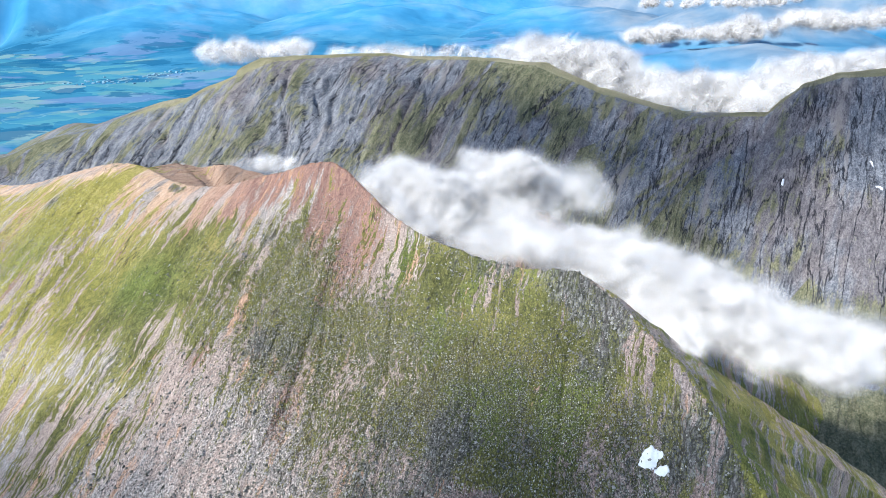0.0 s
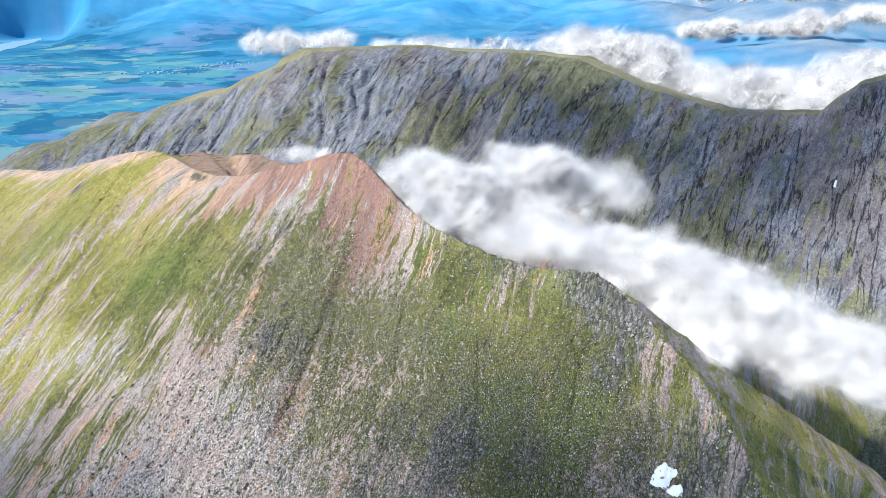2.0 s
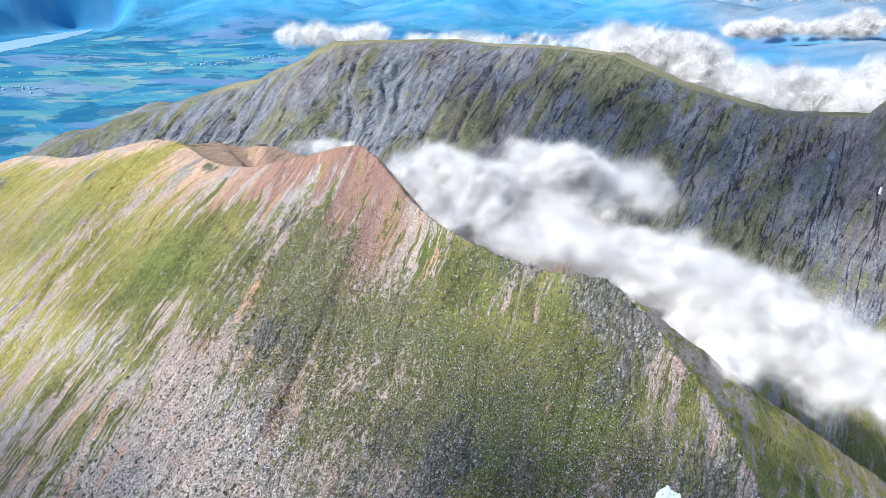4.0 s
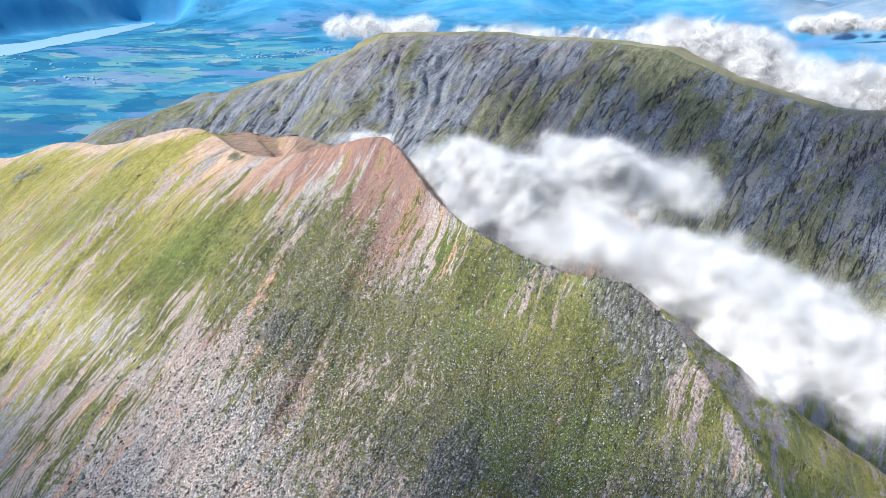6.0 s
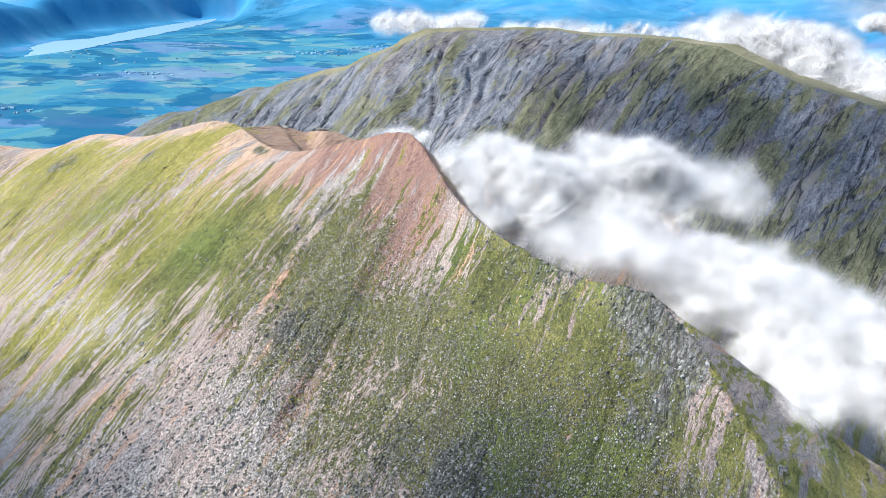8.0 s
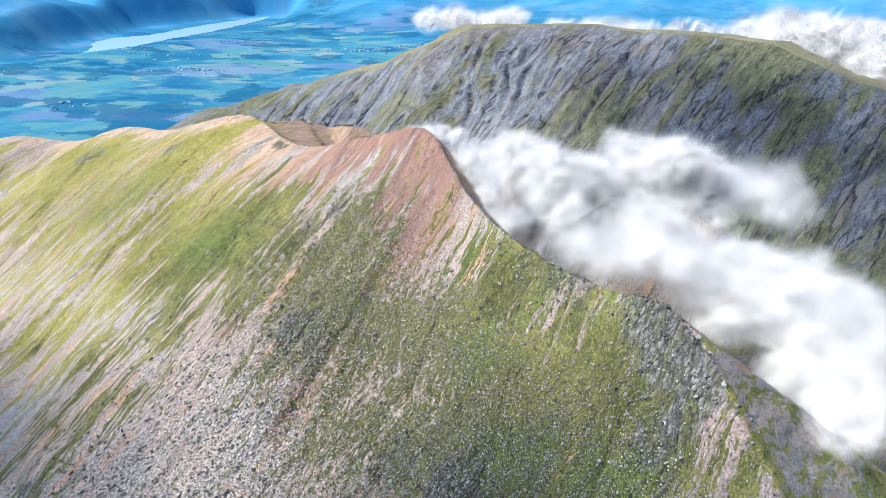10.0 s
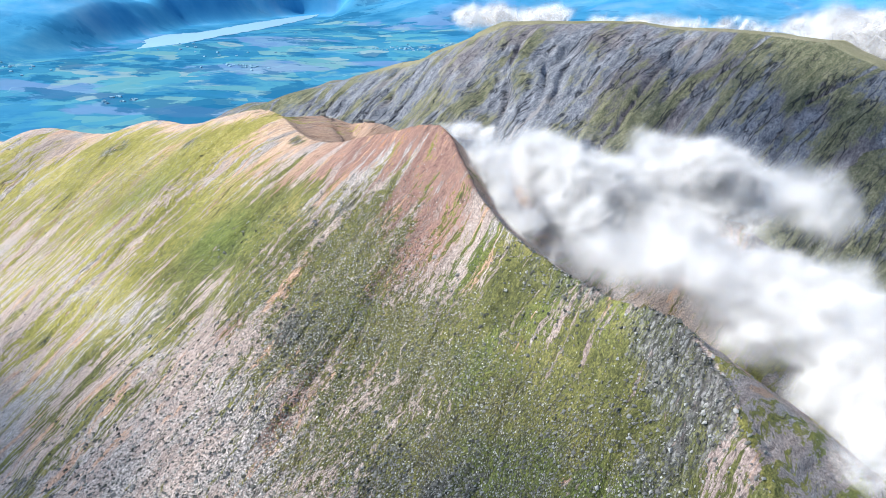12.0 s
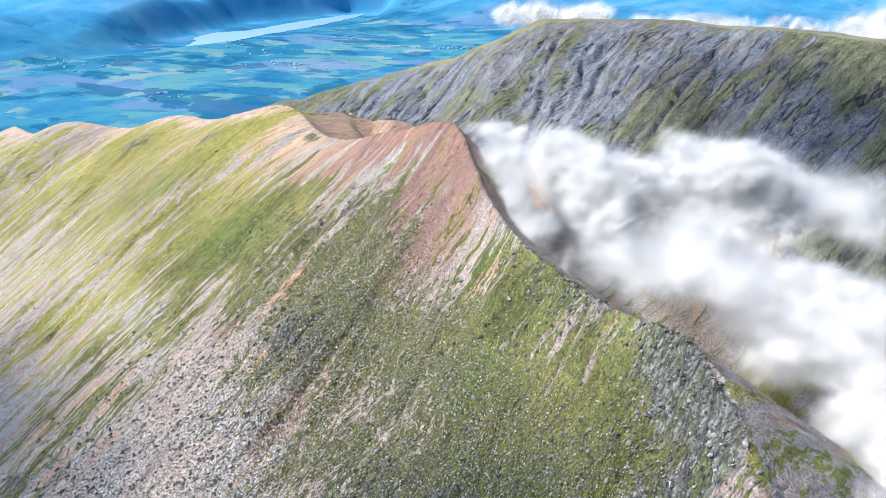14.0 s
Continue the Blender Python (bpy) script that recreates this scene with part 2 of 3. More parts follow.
def valley_material():
    m = Nodes("distant moor, woods and fields, haze-blue")
    off = lambda v, k: m.math("MULTIPLY", m.math("SUBTRACT", v, 0.5), k)
    broad = m.noise(0.0014, 6, 0.6)
    mid = m.noise(1.0, 6, 0.62, m.scaled(0.0042, 0.005, 0))
    warp = m.t.nodes.new("ShaderNodeVectorMath")
    warp.operation = "MULTIPLY_ADD"
    wave = m.t.nodes.new("ShaderNodeTexNoise")
    wave.inputs["Scale"].default_value, wave.inputs["Detail"].default_value = 0.006, 4
    m.put(wave, "Vector", m.co)
    m.put(warp, 0, wave.outputs["Color"])
    warp.inputs[1].default_value = (190, 120, 0)
    m.put(warp, 2, m.co)
    stretch = m.t.nodes.new("ShaderNodeMapping")
    m.put(stretch, "Vector", warp.outputs[0])
    stretch.inputs["Scale"].default_value = (0.009, 0.0105, 0.0)
    field = m.cells(1.0, stretch.outputs[0], colour=True)
    # distance haze is painted into these colours: everything runs to blue
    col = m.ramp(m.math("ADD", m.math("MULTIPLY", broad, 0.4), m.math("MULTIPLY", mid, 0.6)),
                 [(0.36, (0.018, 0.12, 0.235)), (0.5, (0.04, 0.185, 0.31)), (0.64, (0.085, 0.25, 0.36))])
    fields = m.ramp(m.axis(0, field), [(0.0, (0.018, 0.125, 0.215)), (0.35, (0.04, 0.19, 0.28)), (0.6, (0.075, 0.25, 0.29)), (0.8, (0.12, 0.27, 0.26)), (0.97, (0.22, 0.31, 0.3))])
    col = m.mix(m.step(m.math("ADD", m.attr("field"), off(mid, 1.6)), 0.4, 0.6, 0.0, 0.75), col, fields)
    # heather moor, then conifer woods with crisp edges, also tinted haze blue
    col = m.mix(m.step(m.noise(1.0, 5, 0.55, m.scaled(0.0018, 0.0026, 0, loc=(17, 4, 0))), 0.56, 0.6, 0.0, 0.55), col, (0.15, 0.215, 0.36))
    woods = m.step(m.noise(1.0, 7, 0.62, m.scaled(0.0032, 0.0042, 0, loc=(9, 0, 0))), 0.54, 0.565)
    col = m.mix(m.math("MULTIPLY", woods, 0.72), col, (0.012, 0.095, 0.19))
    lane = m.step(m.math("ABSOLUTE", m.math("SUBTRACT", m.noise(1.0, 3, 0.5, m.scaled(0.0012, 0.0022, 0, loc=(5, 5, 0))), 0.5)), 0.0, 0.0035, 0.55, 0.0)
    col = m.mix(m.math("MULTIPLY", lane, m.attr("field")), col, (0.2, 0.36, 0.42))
    # hills get a paler blue, more haze put into the colour
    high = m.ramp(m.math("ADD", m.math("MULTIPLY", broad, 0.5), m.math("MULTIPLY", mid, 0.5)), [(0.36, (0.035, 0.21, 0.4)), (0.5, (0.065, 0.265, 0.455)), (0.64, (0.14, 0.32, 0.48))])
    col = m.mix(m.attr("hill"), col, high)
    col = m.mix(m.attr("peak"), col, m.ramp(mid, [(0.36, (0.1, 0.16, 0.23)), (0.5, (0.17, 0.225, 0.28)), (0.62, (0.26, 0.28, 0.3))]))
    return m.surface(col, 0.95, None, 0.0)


def water_material():
    m = Nodes("still loch water")
    return m.surface(m.mix(m.noise(0.003), (0.24, 0.42, 0.53), (0.3, 0.47, 0.57)), 0.35, m.bump(m.noise(0.05), 0.1, 1.0), 0.3)


def snow_material():
    m = Nodes("old snow")
    return m.surface(m.mix(m.noise(0.8), (0.8, 0.82, 0.84), (0.92, 0.93, 0.94)), 0.7, m.bump(m.noise(1.5), 0.4, 0.3))


def wall_material():
    m = Nodes("distant white house walls, tinted haze blue")
    # white walls darkened to blue: distance haze put into the colour
    return m.surface(m.mix(m.noise(0.1), (0.12, 0.28, 0.38), (0.24, 0.38, 0.46)), 0.9)


def cloud_material(name, density=0.5, grain=0.05):
    """Thin vapour; each vertex carries its density and a normal bent sunward to brighten it."""
    m = Nodes(name)
    curl = m.step(m.noise(grain, 6, 0.6), 0.34, 0.62, 0.55, 1.0)
    alpha = m.math("MULTIPLY", m.math("MULTIPLY", m.attr("dense"), curl), density, True)
    nor = m.attr("cn", True)
    back = m.t.nodes.new("ShaderNodeVectorMath")
    back.operation = "SCALE"
    m.put(back, 0, nor)
    back.inputs["Scale"].default_value = -1.0
    d = m.t.nodes.new("ShaderNodeBsdfDiffuse")
    tr = m.t.nodes.new("ShaderNodeBsdfTranslucent")
    m.put(d, "Normal", nor)
    m.put(tr, "Normal", back.outputs[0])
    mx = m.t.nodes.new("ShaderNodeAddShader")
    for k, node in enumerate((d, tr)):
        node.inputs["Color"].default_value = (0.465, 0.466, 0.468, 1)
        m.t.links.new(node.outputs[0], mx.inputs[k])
    tp = m.t.nodes.new("ShaderNodeBsdfTransparent")
    m2 = m.t.nodes.new("ShaderNodeMixShader")
    m.put(m2, 0, alpha)
    m.t.links.new(tp.outputs[0], m2.inputs[1])
    m.t.links.new(mx.outputs[0], m2.inputs[2])
    m.t.links.new(m2.outputs[0], m.out.inputs[0])
    return m.mat


NEAR, STONE, FAR, VALLEY, WATER = near_material(), stone_material(), far_material(), valley_material(), water_material()
SNOW, HOUSE = snow_material(), wall_material()
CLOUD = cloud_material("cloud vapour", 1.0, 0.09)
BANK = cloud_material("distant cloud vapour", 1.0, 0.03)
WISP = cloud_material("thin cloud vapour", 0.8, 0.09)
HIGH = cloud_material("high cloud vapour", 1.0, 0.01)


# ---- terrain tools ----
class Lattice:
    """Smooth value noise on a wrapped random lattice."""

    def __init__(self, seed):
        self.g = np.random.default_rng(seed).random((256, 256))

    def at(self, x, y):
        xi, yi = np.floor(x).astype(int), np.floor(y).astype(int)
        u, v = x - xi, y - yi
        u, v = u * u * (3 - 2 * u), v * v * (3 - 2 * v)
        g = self.g
        a, b = g[xi % 256, yi % 256], g[(xi + 1) % 256, yi % 256]
        c, d = g[xi % 256, (yi + 1) % 256], g[(xi + 1) % 256, (yi + 1) % 256]
        return (a * (1 - u) + b * u) * (1 - v) + (c * (1 - u) + d * u) * v - 0.5

    def fbm(self, x, y, octaves=5, gain=0.5):
        out, amp = 0, 1.0
        for i in range(octaves):
            out = out + amp * self.at(x * 2 ** i + 17.3 * i, y * 2 ** i - 9.1 * i)
            amp *= gain
        return out

    def ridged(self, x, y, octaves=4):
        out, amp = 0, 1.0
        for i in range(octaves):
            out = out + amp * (0.5 - 2 * np.abs(self.at(x * 2 ** i + 31.7 * i, y * 2 ** i + 5.9 * i)))
            amp *= 0.5
        return out


LAT = Lattice(3)


def smooth_interp(v, knots, values):
    """Cubic through the knots with gentle tangents."""
    k, f = np.array(knots, float), np.array(values, float)
    m = np.gradient(f, k)
    i = np.clip(np.searchsorted(k, v) - 1, 0, len(k) - 2)
    h = k[i + 1] - k[i]
    t = np.clip((v - k[i]) / h, 0, 1)
    return ((2 * t ** 3 - 3 * t ** 2 + 1) * f[i] + (t ** 3 - 2 * t ** 2 + t) * h * m[i]
            + (-2 * t ** 3 + 3 * t ** 2) * f[i + 1] + (t ** 3 - t ** 2) * h * m[i + 1])


def smooth_max(a, b, k):
    h = np.clip(0.5 + 0.5 * (a - b) / k, 0, 1)
    return b * (1 - h) + a * h + k * h * (1 - h)


def along(x, y, line):
    """For points of the plan: height of the nearest point of a polyline, distance to it, side (+1 left of it) and length along it."""
    best = np.full(np.shape(x), 1e9)
    z, side, arc, gone = np.zeros(np.shape(x)), np.zeros(np.shape(x)), np.zeros(np.shape(x)), 0.0
    for (x0, y0, z0), (x1, y1, z1) in zip(line, line[1:]):
        dx, dy = x1 - x0, y1 - y0
        run = math.hypot(dx, dy)
        t = np.clip(((x - x0) * dx + (y - y0) * dy) / run ** 2, 0, 1)
        d = np.hypot(x - x0 - t * dx, y - y0 - t * dy)
        s = np.sign(dx * (y - y0) - dy * (x - x0))
        near = d < best
        best, side = np.where(near, d, best), np.where(near, s, side)
        z, arc = np.where(near, z0 + t * (z1 - z0), z), np.where(near, gone + t * run, arc)
        gone += run
    return z, best, side, arc


def spur(x, y, line, left, right, rounding=3.0):
    """Height of a ridge along a polyline, falling at the given slopes to its left and right."""
    z, d, side, _ = along(x, y, line)
    return z - np.where(side > 0, left, right) * (np.sqrt(d ** 2 + rounding ** 2) - rounding)


def bell(v, mid, width):
    return np.exp(-((v - mid) / width) ** 2)


def ramp01(v, lo, hi):
    t = np.clip((v - lo) / (hi - lo), 0, 1)
    return t * t * (3 - 2 * t)


def mark(ob, **masks):
    """Store masks on the vertices of a sheet."""
    for key, value in masks.items():
        ob.data.attributes.new(key, "FLOAT", "POINT").data.foreach_set("value", np.clip(value, -1, 2).astype(np.float32).ravel())


def steps(*stretches):
    return np.unique(np.concatenate([np.arange(a, b, s) for a, b, s in stretches]))


def sheet(name, x, y, z, material, m=None, smooth=True):
    """A grid mesh from three arrays of one shape."""
    r, c = x.shape
    verts = np.stack([x, y, z], -1).reshape(-1, 3)
    i = np.arange(r * c).reshape(r, c)
    faces = np.stack([i[:-1, :-1], i[1:, :-1], i[1:, 1:], i[:-1, 1:]], -1).reshape(-1, 4)
    me = bpy.data.meshes.new(name)
    me.vertices.add(len(verts))
    me.vertices.foreach_set("co", verts.ravel())
    me.loops.add(faces.size)
    me.loops.foreach_set("vertex_index", faces.ravel())
    me.polygons.add(len(faces))
    me.polygons.foreach_set("loop_start", np.arange(0, faces.size, 4))
    me.polygons.foreach_set("loop_total", np.full(len(faces), 4))
    me.update(calc_edges=True)
    if smooth:
        me.polygons.foreach_set("use_smooth", np.ones(len(faces), bool))
    me.materials.append(material)
    ob = new(name, me)
    if m is not None:
        ob.matrix_world = m
    return ob


# ---- near mountain: local x runs along the face, local y up the fall line ----
FALL = math.atan2(0.31, 0.95)
NEAR_M = pose(0, 0, 0, 0, 0, -math.degrees(FALL))
CO, SI = math.cos(FALL), math.sin(FALL)
CREST_C = (-620, -480, -413, -385, -367, -330, -254, -232, -205, -170, -141, -122, -110, -96, -79, -50, -26, -10, 20, 60, 160)
CREST_A = (250, 236, 238, 258, 272, 278, 285, 280, 274, 273, 276, 265, 258, 251, 244.5, 236, 227, 217, 190, 150, 90)
CREST_Z = (195, 215, 233, 231, 238, 241, 256, 251, 252.5, 262, 268.5, 262, 256, 251.5, 248, 246, 249, 245, 226, 196, 140)
SPUR = ((40, 229, 249), (46, 224, 250), (55, 218, 246.5), (61, 203, 243), (70, 182, 238), (76, 173, 231), (82, 165, 221), (88, 140, 203), (96, 90, 165))
BACKSPUR = ((-60, 320, 255), (-20, 362, 243), (57, 367, 225), (110, 372, 190), (170, 375, 140))
KNOBS = ((-152, 350, 254.5), (-146, 377, 252), (-136, 386, 246), (-127, 391, 247), (-108, 400, 239), (-80, 420, 222))


def near_height(c, a, rough=True):
    x, y = c * CO + a * SI, -c * SI + a * CO
    zc, ac = smooth_interp(c, CREST_C, CREST_Z), smooth_interp(c, CREST_C, CREST_A)
    d = ac - a
    w = np.interp(c, (-600, -260, -210, -170, -120, 20), (-1.2, -1.4, -1.3, -0.1, 1.1, 0.85))
    f = np.maximum(d, 0)
    front = 0.62 * f + 10 * w * (1 - np.exp(-f / 25))
    back = np.interp(c, (-170, -140, -85, -55), (0.68, 0.78, 0.78, 0.7))
    z = zc - np.where(d > 0, front, back * -d)
    z = smooth_max(z, spur(x, y, SPUR, 0.78, 1.35, 0.8), 1.5)
    z = smooth_max(z, spur(x, y, BACKSPUR, 0.7, 0.62), 6)
    z = smooth_max(z, spur(x, y, KNOBS, 0.7, 0.6, 1.5), 2)
    if rough:
        rocky = near_rock(c, a, d)
        body = ramp01(np.abs(d), 0, 25)
        z = z + 3.2 * LAT.fbm(c / 26, a / 150, 3) * body + 1.1 * LAT.fbm(c / 5.5, a / 55, 3) * (0.35 + 0.65 * body)
        z = z + rocky * (2.0 * LAT.ridged(c / 3.4, a / 13, 4)) + (0.08 + 0.4 * ramp01(c, -190, -120)) * LAT.fbm(c / 1.6, a / 2.4, 2)
        z = z - 1.1 * ramp01(0.035 - np.abs(LAT.fbm(c / 24 + 7.7 + 0.01 * a, a / 260, 2)), 0, 0.035) * ramp01(d, 4, 30)
    return z


def near_rock(c, a, d):
    n = LAT.fbm(c / 14 + 50, a / 20, 4)
    x, y = c * CO + a * SI, -c * SI + a * CO
    _, _, side, _ = along(x, y, SPUR)
    rim = bell(c, -48, 40) * ramp01(d, 16, 3) * 0.7
    crag = bell(c, -45, 45) * bell(d, 52, 10) * 0.6
    cliff = ramp01(c + 45 * LAT.fbm(c / 18, a / 30 + 9, 4), -36, 2) * 0.34 * (side < 0)
    outcrop = bell(c, -226, 9) * bell(d, 5, 7) * 0.7 + bell(c, -350, 14) * bell(d, 34, 16) * 0.6
    mid = bell(c, -95, 38) * bell(d, 72, 20) * 0.16
    return np.clip(rim + crag + cliff + outcrop + mid - 0.02 + 0.95 * n, 0, 1.2) * ramp01(d, -6, 0)


def build_near():
    c, a = np.meshgrid(steps((-620, -270, 1.3), (-270, 110, 0.75), (110, 170, 2.5)), steps((20, 110, 2.5), (110, 300, 0.8), (300, 470, 2.2)), indexing="ij")
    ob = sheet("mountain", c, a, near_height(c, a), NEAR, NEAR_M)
    d = smooth_interp(c, CREST_C, CREST_A) - a
    x, y = c * CO + a * SI, -c * SI + a * CO
    _, _, side, _ = along(x, y, SPUR)
    east = ((side > 0) & (c > -45) & (d < 8)).astype(float)
    streak, patch = LAT.fbm(c / 6, a / 75, 4), LAT.fbm(c / 38, a / 60, 4)
    tongue = LAT.fbm(c / 9 + 40, a / 120, 4)
    red = np.interp(c, (-620, -400, -260, -200, -140, -105, -75), (0.45, 0.5, 0.6, 0.85, 0.85, 0.45, 0.05)) * ramp01(d, 70 + 110 * tongue, 8 + 70 * tongue)
    red = np.maximum(red, 0.62 * ramp01(streak, 0.1, 0.28) * ramp01(c, -75, -125) * ramp01(d, 105, 80))
    red = np.where(d < -2, np.maximum(red, 0.4), red) * (1 - 0.3 * east)
    veg = 0.56 + 0.14 * ramp01(c, -105, -80) * ramp01(d, 40, 20) * (d > 0) + 0.45 * patch - 0.3 * ramp01(d, 18, 4) * ramp01(c, -150, -190) * (1 - bell(c, -254, 14)) + 0.8 * bell(c, -254 - 0.25 * d, 15) * bell(d, 34, 34) + 0.5 * bell(c, -206, 24) * bell(d, 56, 17)
    veg += 0.12 * bell(c, -310, 60) * bell(d, 60, 45) + 0.3 * bell(c, -55, 48) * bell(d, 28, 26) + 0.14 * east + 0.16 * bell(c, -120, 45) * bell(d, 55, 24)
    veg += 0.35 * bell(c, -40, 36) * bell(d, 59, 6) - 0.55 * red * ramp01(d, 42, 4) - 0.2 * ramp01(d, 78, 96) * ramp01(c, -190, -150) - 0.04 * ramp01(d, 95, 120)
    veg -= 0.7 * bell(c, -32, 36) * ramp01(d, 60, 68) + 0.22 * bell(c, -115, 42) * ramp01(d, 66, 84)
    veg -= 0.26 * bell(c, -185, 34) * ramp01(d, 42, 12) + 0.24 * ramp01(c, -22, 2) * (1 - east) * (d > 0)
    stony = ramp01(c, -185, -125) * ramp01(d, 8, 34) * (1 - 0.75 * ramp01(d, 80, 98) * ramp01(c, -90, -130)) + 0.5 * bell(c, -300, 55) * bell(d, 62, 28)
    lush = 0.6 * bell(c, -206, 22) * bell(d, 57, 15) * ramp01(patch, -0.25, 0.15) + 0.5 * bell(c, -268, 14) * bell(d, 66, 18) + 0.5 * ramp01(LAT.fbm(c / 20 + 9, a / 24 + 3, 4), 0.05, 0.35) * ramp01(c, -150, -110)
    # left and east-flank grass is brightened as painted sun
    mark(ob, red=red, veg=veg, rock=near_rock(c, a, d) - 0.05, stony=np.clip(stony, 0, 1), lush=np.clip(lush, 0, 1), sunlit_dry=np.maximum(ramp01(c, -195, -245), 0.8 * east),
         # brown scree low down, plus painted shade over the right face
         shade_brown=bell(c, -22, 42) * ramp01(d, 50, 62) + 0.5 * ramp01(c, -70, -30) * (1 - east) * (d > 0), pale=np.where(d > -2, ramp01(c, -172, -235) * ramp01(d, 75, 12), 0.6))
    return tagged(ob, "red granite mountain ridge with scree, boulders and mossy grass", "mountain")


MOUNTAIN = build_near()


def stone_shapes(count, seed):
    """Angular stones: six-cornered lumps with uneven radii."""
    rng = np.random.default_rng(seed)
    base = np.array([(1, 0, 0), (-1, 0, 0), (0, 1, 0), (0, -1, 0), (0, 0, 1), (0, 0, -1)], float)
    return base[None] * rng.uniform(0.55, 1.15, (count, 6, 1)) + rng.normal(0, 0.22, (count, 6, 3))


OCTA = np.array([(0, 2, 4), (2, 1, 4), (1, 3, 4), (3, 0, 4), (2, 0, 5), (1, 2, 5), (3, 1, 5), (0, 3, 5)])


def scatter_stones(count, seed):
    rng = np.random.default_rng(seed)
    c, a = rng.uniform(-330, 85, count * 4), rng.uniform(125, 300, count * 4)
    d = smooth_interp(c, CREST_C, CREST_A) - a
    want = 0.12 + 0.7 * np.clip(near_rock(c, a, d), 0, 1) + 0.25 * ramp01(d, 80, 100)
    want *= np.interp(d, (-8, 0, 12, 30), (0, 0.5, 0.7, 1)) * np.interp(c, (-40, 0), (1, 0.45)) * np.where((c < -100) & (d < 40), 0.15, 1) * np.interp(c, (-200, -120), (0.01, 1))
    keep = np.flatnonzero(rng.random(count * 4) < want)[:count]
    c, a = c[keep], a[keep]
    n = len(keep)
    size = np.clip(rng.lognormal(-1.3, 0.4, n), 0.14, 0.8)
    v = stone_shapes(n, seed) * size[:, None, None] * np.array((0.9, 1.5, 0.8))
    v += np.stack([c, a, near_height(c, a) + 0.25 * size], -1)[:, None]
    f = (np.arange(n)[:, None, None] * 6 + OCTA[None]).reshape(-1, 3)
    me = bpy.data.meshes.new("stones")
    me.from_pydata(v.reshape(-1, 3).tolist(), [], f.tolist())
    me.materials.append(STONE)
    ob = new("stones", me)
    ob.parent = MOUNTAIN
    return tagged(ob, "loose pale granite stones", kind="stuff")


scatter_stones(90000, 5)


def boulder_mesh(seed):
    bm = bmesh.new()
    bmesh.ops.create_icosphere(bm, subdivisions=1, radius=1)
    rng = random.Random(seed)
    off = Vector((rng.random() * 50, rng.random() * 50, rng.random() * 50))
    for v in bm.verts:
        v.co *= 0.85 + 0.55 * noise.noise(v.co * 1.1 + off) + rng.uniform(-0.1, 0.1)
        v.co.z *= 0.8
    me = bpy.data.meshes.new("boulder")
    bm.to_mesh(me)
    bm.free()
    me.materials.append(STONE)
    return me


def scatter_boulders():
    rng = np.random.default_rng(11)
    shapes = [boulder_mesh(k) for k in range(8)]
    done = 0
    while done < 260:
        c, a = rng.uniform(-110, 60), rng.uniform(165, 245)
        d = smooth_interp(np.array([c]), CREST_C, CREST_A)[0] - a
        if d < 1 or rng.random() > near_rock(np.array([c]), np.array([a]), np.array([d]))[0] - 0.15:
            continue
        s = rng.uniform(0.35, 0.75)
        ob = new("boulder", shapes[done % 8])
        ob.parent = MOUNTAIN
        ob.location = (c, a, near_height(np.array([c]), np.array([a]))[0] + 0.15 * s)
        ob.rotation_euler = (rng.uniform(-0.4, 0.4), rng.uniform(-0.4, 0.4), rng.uniform(0, 6.28))
        ob.scale = (s, s * rng.uniform(0.8, 1.4), s * rng.uniform(0.7, 1.2))
        done += 1
    for x, y, s in ((-146, 376, 1.5), (-143, 378, 1.0), (-129, 390, 1.6), (-126, 391, 1.2)):
        c, a = x * CO - y * SI, x * SI + y * CO
        ob = new("tor", shapes[int(s * 10) % 8])
        ob.parent = MOUNTAIN
        ob.location = (c, a, near_height(np.array([c]), np.array([a]))[0] + 0.3 * s)
        ob.scale = (s * 1.8, s, s)


scatter_boulders()


def snow_patch(c0, a0, w, h, seed):
    """An uneven tongue of old snow lying on the face."""
    c, a = np.meshgrid(np.arange(c0 - w, c0 + w, 0.35), np.arange(a0 - h, a0 + h, 0.35), indexing="ij")
    n = LAT.fbm(c / 3 + seed, a / 3, 3)
    fall = 1 - np.hypot((c - c0) / w, (a - a0) / h) * 1.5 + 1.6 * n
    z = near_height(c, a) + np.clip(0.9 * fall, -0.8, 0.5)
    ob = sheet("snow_patch", c - c0, a - a0, z - z.mean(), SNOW)
    ob.matrix_world = NEAR_M @ pose(c0, a0, z.mean())
    tagged(ob, "small patch of old white snow on dark scree", "snow", "snow patches")


snow_patch(5, 179, 3.4, 3.2, 1.3)
snow_patch(8.5, 176.5, 2.4, 1.4, 4.1)
snow_patch(27, 172, 1.3, 1.0, 7.7)


# ---- far mountain ----
FAR_LINE = ((-640, 500, 60), (-520, 580, 118), (-455, 665, 165), (-438, 690, 176), (-371, 720, 200), (-279, 740, 224), (-212, 748, 254), (-182, 762, 266), (-140, 776, 267), (-56, 790, 268),
            (-20, 795, 265), (46, 790, 262), (105, 780, 260), (165, 760, 233), (244, 725, 215), (302, 665, 224), (328, 650, 252), (360, 636, 266), (430, 620, 272), (560, 620, 270), (760, 660, 230))
SHOULDER = ((-330, 790, 208), (-420, 860, 178), (-488, 927, 167), (-560, 990, 140), (-640, 1080, 60))


